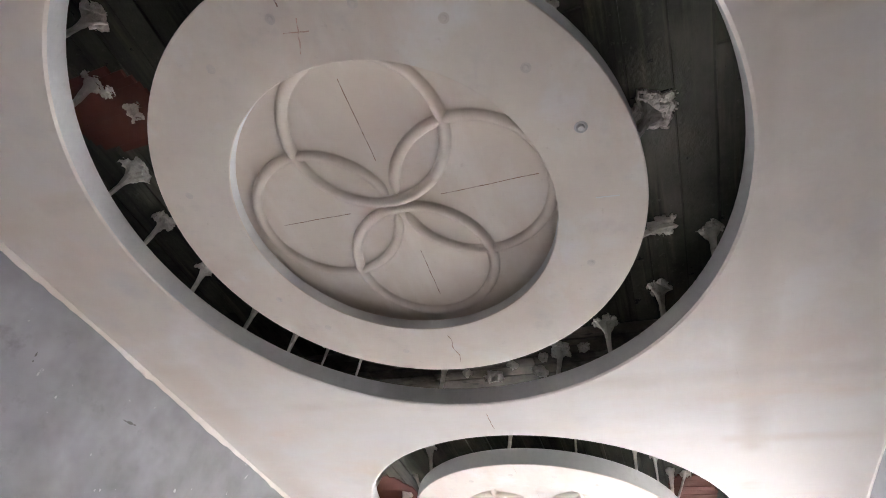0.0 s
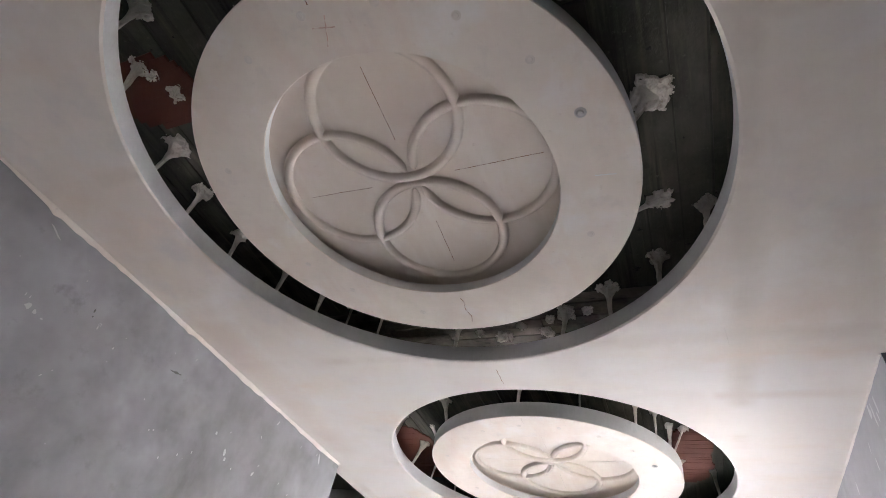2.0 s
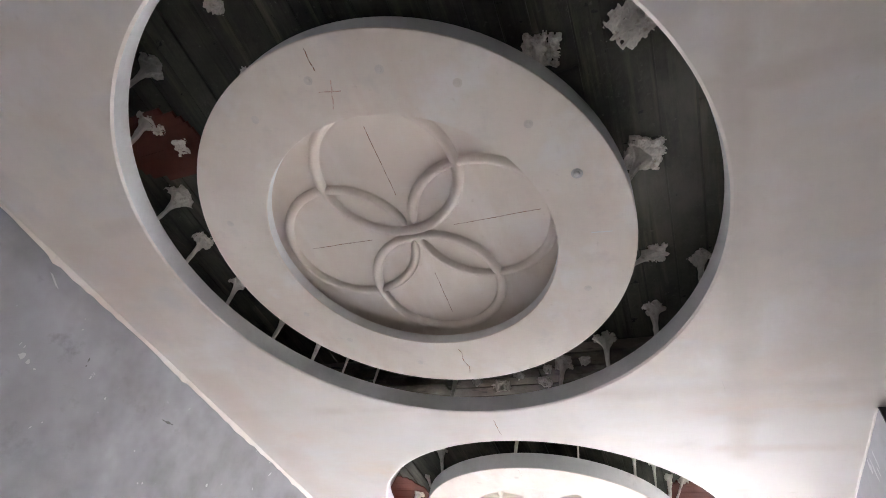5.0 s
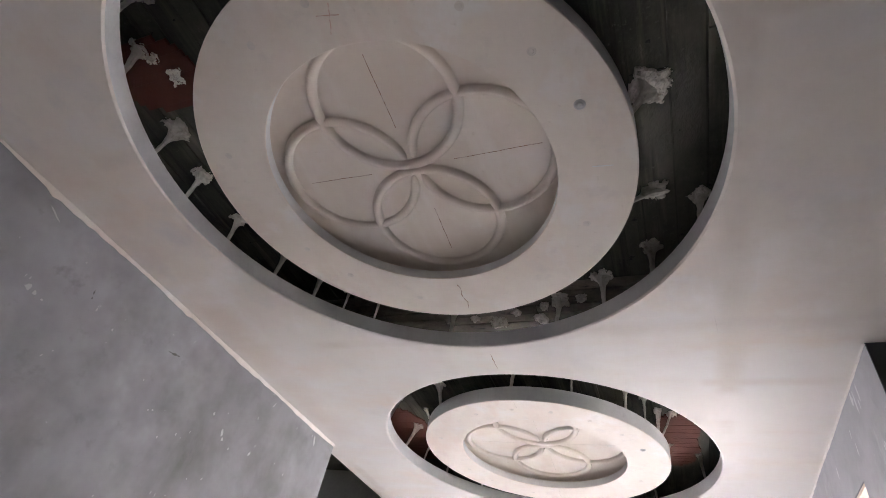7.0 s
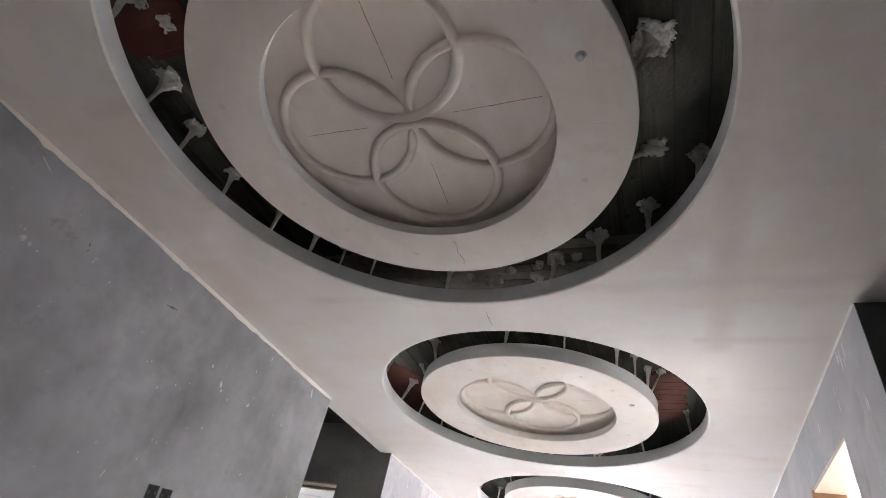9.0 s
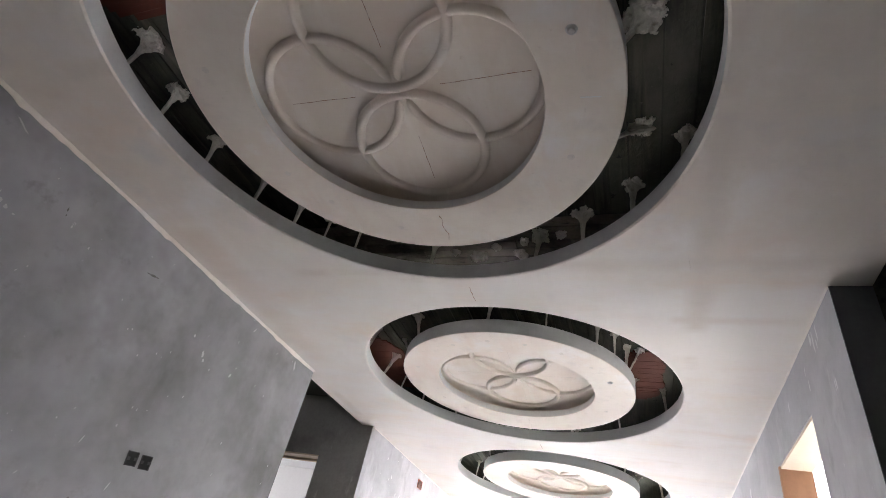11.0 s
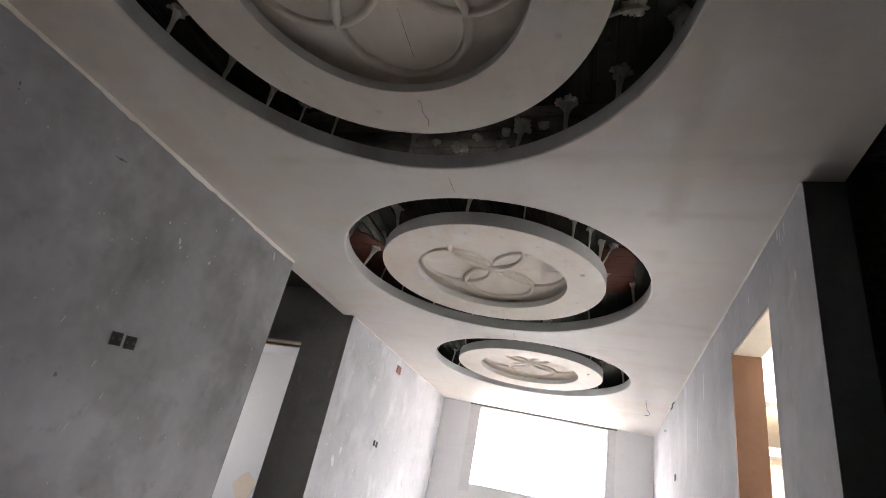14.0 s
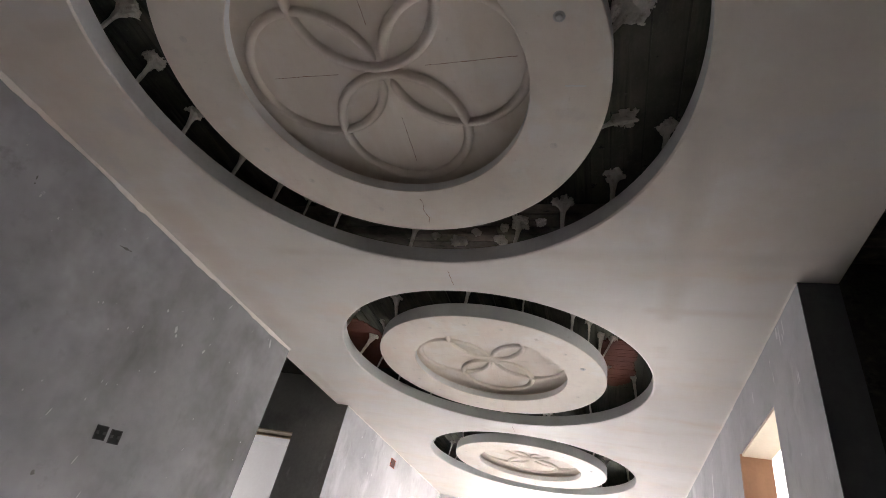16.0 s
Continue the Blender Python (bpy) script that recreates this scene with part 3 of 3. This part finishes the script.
def clay_infill():
    """Ribbed hollow clay blocks that show where the slab's concrete is thin, each with a broken, rounded outline."""
    bm = bmesh.new()
    for x0, y0, x1, y1 in ((-0.42, 0.46, -0.07, 0.72), (-0.60, 3.08, -0.24, 3.90), (1.22, 3.13, 1.47, 3.82), (-0.50, 5.2, -0.25, 5.5)):
        y = y0
        while y < y1 - 0.01:
            k = (2 * (y + 0.012 - y0) / (y1 - y0) - 1) ** 4
            half = 0.5 * (x1 - x0) * math.sqrt(max(0.08, 1 - k))
            c = 0.5 * (x0 + x1) + 0.02 * noise.noise((y * 9, x0, 0))
            a, b = c - half + 0.03 * noise.noise((y * 13, x0, 4)), c + half + 0.03 * noise.noise((y * 13, x0, 8))
            box(bm, a, y, SLAB - 0.0075 + random.uniform(-0.0008, 0.0008), b, y + random.uniform(0.0234, 0.0239), SLAB + 0.01)
            y += 0.024
    return bm


structure("clay_infill", clay_infill(), CLAY, "ribbed red clay blocks showing in the slab", "ceiling")


# ---- marks and joints on the false ceiling ----
for y in (2.165, 4.36):
    tagged(part("setting_out_line", strip([(0.589 + random.uniform(-0.002, 0.002), y - 0.06 + 0.02 * i) for i in range(7)], 0.0028, CEIL), LINE),
           "short dark pencil line on the false ceiling", "pencil mark", "setting-out lines")


def rough_bead(x, y0, y1, side, seed, size=1.0):
    """An uneven fillet of plaster along the angle of wall and ceiling."""
    rnd = random.Random(seed)
    bm = bmesh.new()
    rows = []
    n = int((y1 - y0) / 0.035)
    for i in range(n + 1):
        y = y0 + (y1 - y0) * i / n
        a = 0.012 + 0.008 * noise.noise((y * 2.2, seed, 0)) + rnd.uniform(-0.0015, 0.0015)
        b = 0.014 + 0.012 * noise.noise((y * 2.6, seed, 5)) + 0.006 * noise.noise((y * 17, seed, 2)) + rnd.uniform(-0.002, 0.002) + (rnd.random() < 0.02) * rnd.uniform(0.005, 0.012)
        a, b = max(a, 0.003) * size, max(b, 0.003) * size
        rows.append([bm.verts.new((x - side * 0.004, y, CEIL + 0.004)), bm.verts.new((x + side * a, y, CEIL + 0.001)),
                     bm.verts.new((x + side * a * 0.7, y, CEIL - b * 0.45)), bm.verts.new((x + side * 0.003, y, CEIL - b)), bm.verts.new((x - side * 0.004, y, CEIL - b))])
    for p, q in zip(rows, rows[1:]):
        for j in range(5):
            bm.faces.new((p[j], p[(j + 1) % 5], q[(j + 1) % 5], q[j]))
    bm.faces.new(rows[0])
    bm.faces.new(rows[-1])
    return bm


for nm, x, y0, y1, side, seed, size in (("trim_west", WEST, -1.0, 3.176, 1, 3, 1.1), ("trim_west_far", WEST, 4.272, 7.56, 1, 5, 0.4), ("trim_east", EAST, 2.115, 8.14, -1, 8, 0.5)):
    tagged(part(nm, rough_bead(x, y0, y1, side, seed, size), PLASTER), "uneven white plaster fillet along wall and ceiling", "trim", kind="structure")


def trowel_marks():
    """Fine raised scratches left by the trowel."""
    rnd = random.Random(12)
    bm = bmesh.new()
    for i in range(46):
        x, y, a, n = rnd.uniform(-0.8, 1.95), rnd.uniform(0.2, 7.2), rnd.uniform(0, 3.14), rnd.uniform(0.02, 0.07)
        if any(math.hypot(x - hx, y - hy) < HOLE_R + 0.09 for hx, hy in HOLES):
            continue
        w, z = 0.0012, CEIL - rnd.uniform(0.0006, 0.0014)
        c, d = math.cos(a), math.sin(a)
        ends = [bm.verts.new((x - n * c, y - n * d, CEIL)), bm.verts.new((x + w * d, y - w * c, CEIL)), bm.verts.new((x + n * c, y + n * d, CEIL)), bm.verts.new((x - w * d, y + w * c, CEIL))]
        top = bm.verts.new((x, y, z))
        for k in range(4):
            bm.faces.new((ends[k], ends[(k + 1) % 4], top))
    return bm


tagged(part("trowel_marks", trowel_marks(), PLASTER), "fine raised trowel scratches on the false ceiling", "trowel marks", kind="stuff")


# ---- splashes and chips on the walls ----
def splash(u, v, length, width, turn, seed, thick=0.0012):
    """An uneven fleck in the plane of a wall, as points (u along, v up) with two depths."""
    rnd = random.Random(seed)
    pts = []
    n = 9
    for j in range(n):
        a = 6.283 * j / n
        du, dv = math.cos(a) * width / 2 * rnd.uniform(0.5, 1.2), math.sin(a) * length / 2 * rnd.uniform(0.6, 1.15)
        pts.append((u + du * math.cos(turn) - dv * math.sin(turn), v + du * math.sin(turn) + dv * math.cos(turn)))
    return pts


def wall_flecks(bm, x, side, flecks, seed, thick=0.0015):
    for i, (y, z, length, width, turn) in enumerate(flecks):
        pts = splash(y, z, length, width, turn, seed + i)
        outer = [bm.verts.new((x - side * 0.0005, p, q)) for p, q in pts]
        inner = [bm.verts.new((x + side * thick, y + (p - y) * 0.85, z + (q - z) * 0.85)) for p, q in pts]
        for j in range(len(pts)):
            bm.faces.new((outer[j], outer[(j + 1) % len(pts)], inner[(j + 1) % len(pts)], inner[j]))
        bm.faces.new(inner)


rnd = random.Random(21)
west = [(2.185, 2.379, 0.045, 0.022, 0.2), (2.205, 2.35, 0.02, 0.02, 0), (2.434, 2.37, 0.04, 0.010, -0.5), (2.081, 2.43, 0.022, 0.016, 0.3), (1.808, 1.795, 0.045, 0.007, -0.25), (2.04, 1.67, 0.045, 0.007, -0.25), (1.722, 2.267, 0.01, 0.008, 0),
        (0.87, 2.678, 0.075, 0.010, 1.1), (0.90, 2.665, 0.03, 0.006, 1.1), (0.99, 2.39, 0.030, 0.032, 0.0), (1.02, 2.385, 0.022, 0.018, 0.3), (1.055, 2.38, 0.01, 0.012, 0.3), (1.743, 2.278, 0.012, 0.010, 0), (1.837, 2.194, 0.016, 0.009, 0), (1.925, 2.247, 0.018, 0.009, -0.2),
        (2.471, 2.684, 0.04, 0.010, -0.4), (1.359, 2.452, 0.014, 0.012, 0.1), (1.25, 2.48, 0.018, 0.009, 0.2), (1.62, 2.36, 0.012, 0.006, 0.1), (2.95, 2.68, 0.08, 0.02, 0.4), (2.15, 1.55, 0.05, 0.006, -0.2), (2.05, 1.40, 0.07, 0.008, -0.3)]
west += [(rnd.uniform(0.8, 3.15), rnd.uniform(1.1, 2.72), rnd.uniform(0.004, 0.02), rnd.uniform(0.003, 0.007), rnd.uniform(-0.6, 0.3)) for _ in range(50)]
bm = bmesh.new()
wall_flecks(bm, WEST, 1, west, 300)
tagged(part("plaster_splashes", bm, WAD_LIGHT), "small dried white plaster splashes on the cement wall", "plaster splashes", kind="stuff")
bm = bmesh.new()
wall_flecks(bm, WEST, 1, [(rnd.uniform(4.4, 7.4), rnd.uniform(1.2, 2.72), rnd.uniform(0.01, 0.05), rnd.uniform(0.006, 0.02), rnd.uniform(-0.6, 0.4)) for _ in range(60)]
            + [(4.55, 2.3, 0.05, 0.02, 0.2), (4.6, 1.55, 0.12, 0.06, 0.3), (4.7, 1.65, 0.08, 0.05, 0.1)], 500)
tagged(part("plaster_splashes", bm, SMEAR), "dried white plaster smears on the pale cement wall", "plaster splashes", kind="stuff")
bm = bmesh.new()
wall_flecks(bm, EAST, -1, [f for f in [(2.359, 2.69, 0.09, 0.022, 0.05), (2.45, 2.709, 0.07, 0.03, -0.1), (2.42, 2.68, 0.10, 0.016, 0.0), (2.385, 2.655, 0.06, 0.014, 0.0), (2.593, 2.564, 0.06, 0.012, 0.05), (2.285, 2.439, 0.05, 0.014, 0.0),
                           (2.97, 2.624, 0.07, 0.02, 0.1), (2.30, 2.44, 0.06, 0.01, 0.0), (4.3, 2.5, 0.25, 0.05, 0.1), (4.6, 2.2, 0.35, 0.06, 0.0), (5.2, 2.3, 0.3, 0.05, 0.05)]
            + [(rnd.uniform(2.15, 7.6), rnd.uniform(1.3, 2.7), rnd.uniform(0.01, 0.06), rnd.uniform(0.004, 0.012), rnd.uniform(-0.3, 0.3)) for _ in range(60)] if not 2.6 < f[0] < 3.45 or f[1] > 2.52], 700, 0.0004)
tagged(part("plaster_splashes", bm, SMEAR), "dried white plaster drips on the cement wall", "plaster splashes", kind="stuff")
bm = bmesh.new()
wall_flecks(bm, WEST, 1, [(1.69, 2.54, 0.016, 0.036, 0.15), (1.715, 2.545, 0.008, 0.02, 0.3), (1.665, 2.535, 0.005, 0.03, 0.1), (1.895, 1.582, 0.030, 0.025, 0.3), (1.197, 2.528, 0.022, 0.008, 0.2), (1.205, 2.505, 0.010, 0.006, 0)], 900, 0.0008)
tagged(part("wall_chips", bm, CHIP), "dark chips and smudges in the cement plaster", "wall chips", kind="stuff")


# ---- electrical boxes ----
def back_box(x, y0, z0, y1, z1, side, body_mat, label, tilt=0.0, group=""):
    """A wall box on the plaster: rim, flat back coloured as a shaded hollow, and a strip of fixing lugs."""
    w, h, d = y1 - y0, z1 - z0, 0.04
    thing = empty("socket_box", pose(x, (y0 + y1) / 2, (z0 + z1) / 2, tilt, 0, 0))
    t = 0.0035
    spans = []
    for a, b, c, e in ((-w / 2, -h / 2, w / 2, -h / 2 + t), (-w / 2, h / 2 - t, w / 2, h / 2), (-w / 2, -h / 2 + t, -w / 2 + t, h / 2 - t), (w / 2 - t, -h / 2 + t, w / 2, h / 2 - t)):
        spans.append((min(-side * 0.002, side * 0.004), a, b, max(-side * 0.002, side * 0.004), c, e))
    part("rim", boxes(*spans), body_mat, thing)
    # no real cavity: the shade inside is the plate's dark colour
    part("back", boxes((min(0.0008 * side, 0.0018 * side), -w / 2 + t, -h / 2 + t, max(0.0008 * side, 0.0018 * side), w / 2 - t, h / 2 - t)), BLACK if body_mat is STEEL else PLASTIC_DARK, thing, "flat dark plate painted as the shaded hollow")
    for k in (-1, 1):
        part("lug", boxes((min(0.002 * side, 0.005 * side), k * w * 0.3 - 0.006, -0.007, max(0.002 * side, 0.005 * side), k * w * 0.3 + 0.006, 0.007)), STEEL if body_mat is STEEL else BLACK, thing)
    return tagged(thing, label, "socket box", group)


back_box(WEST, 2.058, 1.772, 2.120, 1.834, 1, STEEL, "empty dark metal switch box set in the grey wall", 8, "switch boxes")
back_box(WEST, 2.140, 1.778, 2.202, 1.840, 1, STEEL, "empty dark metal switch box set in the grey wall", 8, "switch boxes")
back_box(WEST, 5.545, 2.578, 5.675, 2.662, 1, PLASTIC, "orange-red plastic junction box high on the pale wall")
back_box(WEST, 5.385, 1.782, 5.425, 1.838, 1, STEEL, "small empty switch box in the pale wall", 0, "small switch boxes")
back_box(WEST, 5.455, 1.776, 5.495, 1.832, 1, STEEL, "small empty switch box in the pale wall", 0, "small switch boxes")
back_box(EAST, 5.84, 2.0, 5.94, 2.06, -1, STEEL, "small grey box on the far end of the wall")


# ---- loose wires ----
def wire(name, pts, r, label):
    cu = bpy.data.curves.new(name, "CURVE")
    cu.dimensions, cu.bevel_depth, cu.bevel_resolution, cu.resolution_u = "3D", r, 2, 6
    sp = cu.splines.new("NURBS")
    sp.points.add(len(pts) - 1)
    sp.use_endpoint_u, sp.order_u = True, 3
    for p, q in zip(sp.points, pts):
        p.co = (*q, 1)
    cu.materials.append(CABLE)
    return tagged(new(name, cu), label, "wire", "loose wires")


wire("ceiling_wire", [(1.742, 6.07, 2.752), (1.737, 6.07, 2.73), (1.752, 6.08, 2.70), (1.747, 6.07, 2.66), (1.782, 6.07, 2.62), (1.762, 6.07, 2.595), (1.722, 6.07, 2.60)], 0.0028, "thin dark wire hanging hooked from the ceiling")
wire("wall_wire", [(2.001, 5.92, 2.735), (1.984, 5.92, 2.725), (1.969, 5.90, 2.70), (1.984, 5.92, 2.69), (1.964, 5.91, 2.66)], 0.0055, "short dark wire end sticking out of the wall")
wire("wall_wire", [(2.001, 6.60, 2.56), (1.979, 6.59, 2.575), (1.964, 6.56, 2.55), (1.969, 6.50, 2.545)], 0.0028, "short dark wire end sticking out of the wall")


# ---- doorways ----
def balcony_lining():
    thing = empty("door_lining", pose(EAST, 3.016, FLOOR))
    part("jamb", boxes((-0.004, 0.350, 0.0, 0.143, 0.372, HEAD + 0.008 - FLOOR)), FRAME, thing, "orange-brown primed jamb")
    part("jamb", boxes((0.004, -0.371, 0.0, 0.143, -0.364, HEAD + 0.008 - FLOOR)), FRAME, thing, "orange-brown primed jamb")
    part("head", boxes((0.004, -0.364, HEAD - 0.004 - FLOOR, 0.143, 0.350, HEAD + 0.012 - FLOOR)), CREAM, thing, "cream primed soffit")
    return tagged(thing, "orange-primed lining of the open balcony doorway", "door lining")


balcony_lining()


def passage_lining():
    thing = empty("door_lining", pose(-1.718, 4.345, FLOOR))
    part("head", boxes((-0.43, -0.073, HEAD - 0.012 - FLOOR, 0.417, 0.030, HEAD + 0.003 - FLOOR)), CREAM, thing, "cream soffit board")
    part("bead", boxes((-0.43, 0.030, HEAD - 0.030 - FLOOR, 0.417, 0.073, HEAD + 0.003 - FLOOR)), TAN, thing, "tan rebate strip")
    return tagged(thing, "cream lining under the head of an open doorway", "door lining")


passage_lining()
structure("ceiling_side_room", boxes((-5.05, 4.46, SLAB - 0.012, WEST - 0.155, 7.2, SLAB - 0.003)), WHITEWALL, "white plastered ceiling of the side room", "ceiling")
bm = bmesh.new()
pts = [(-3.58, 1.08), (-3.50, 1.19), (-3.39, 1.27), (-3.20, 1.15), (-3.27, 0.93), (-3.45, 0.90)]
front, back = [bm.verts.new((x, 7.196, z)) for x, z in pts], [bm.verts.new((x, 7.1995, z)) for x, z in pts]
bm.faces.new(front), bm.faces.new(back[::-1])
for j in range(len(pts)):
    bm.faces.new((front[j], front[(j + 1) % len(pts)], back[(j + 1) % len(pts)], back[j]))
tagged(part("wall_poster", bm, CREAM), "torn cream sheet stuck on the pale wall", "paper sheet")


# ---- window surround and what is outside ----
def askew(bm):
    for v in bm.verts:
        v.co.y += END_Y + (v.co.x - WEST) * END_SLOPE
    return bm


surround = empty("window_1", pose(0, 0, 0))
tagged(surround, "wide open window without a frame, rough cement surround", "window", kind="structure")
part("window_surround", askew(boxes((-0.47, -0.006, 1.60, -0.337, 0.004, 2.745))), ROUGH, surround, "rough unpainted cement strip")
part("window_surround", askew(boxes((1.392, -0.006, 1.60, 1.51, 0.004, 2.745))), ROUGH, surround, "rough unpainted cement strip")
# solid strip in a dark colour, drawn for the shadow gap at the ceiling
part("window_head_shadow", askew(boxes((-0.48, -0.018, 2.732, 1.52, 0.004, 2.7485))), HEAD_SHADOW, surround, "dark strip painted as the shadow gap under the ceiling")
part("window_sill", askew(boxes((-0.33, -0.008, 1.685, 1.385, 0.19, 1.704))), ROUGH, surround, "rough cement sill")
rnd = random.Random(5)
bm = bmesh.new()
for x0 in (-0.405, 1.455):
    for i in range(9):
        x, z, r = x0 + rnd.uniform(-0.035, 0.035), rnd.uniform(1.7, 2.7), rnd.uniform(0.008, 0.028)
        vs = [bm.verts.new((x + r * math.cos(j) * rnd.uniform(0.5, 1.2), -0.008, z + r * 1.4 * math.sin(j) * rnd.uniform(0.5, 1.2))) for j in (0, 1, 2, 3, 4, 5)]
        tip = bm.verts.new((x, -0.014, z))
        for j in range(6):
            bm.faces.new((vs[j], vs[(j + 1) % 6], tip))
part("plaster_lumps", askew(bm), ROUGH, surround, "white plaster lumps")

for z0, fall in ((2.268, 0.025), (2.127, 0.0224), (1.968, 0.0272)):
    wire("overhead_cable", [(x, 12, z0 - fall * x) for x in (-7, 0.2, 9)], 0.011, "thin overhead cable outside the window")


def glow(name, color, strength):
    m = bpy.data.materials.new(name)
    m.use_nodes = True
    b = m.node_tree.nodes["Principled BSDF"]
    b.inputs["Base Color"].default_value = (0.8, 0.8, 0.8, 1)
    b.inputs["Emission Color"].default_value = (*color, 1)
    b.inputs["Emission Strength"].default_value = strength
    return m


HAZE = glow("bright_overcast_sky", (1.0, 0.99, 0.98), 2.0)
structure("backdrop_north", boxes((-45, 40, -3.2, 60, 40.2, 40)), HAZE, "white overcast sky beyond the window", "backdrop")
structure("backdrop_east", boxes((60.2, -30, -3.2, 60.4, 40, 40)), HAZE, "white overcast sky beyond the doorway", "backdrop")


def neighbour():
    """A pale house across the way, of which a wall, an eave and a stacked pier show in the doorway."""
    thing = empty("neighbour_house", pose(5.0, 15.0, -3.2))
    part("wall", boxes((-0.4, 0.8, 0, 6.0, 5.0, 7.2)), CREAM, thing)
    part("eave", boxes((-1.2, 0.0, 8.2, 6.4, 5.2, 8.36)), CREAM, thing, "projecting flat eave")
    part("column", boxes((1.2, 1.0, 7.2, 1.5, 1.3, 8.2)), CREAM, thing)
    part("string_course", boxes((-0.46, 0.74, 7.0, 6.0, 0.8, 7.12)), TAN, thing, "thin tan band")
    return tagged(thing, "cream rendered neighbouring house with a flat eave", "house")


neighbour()
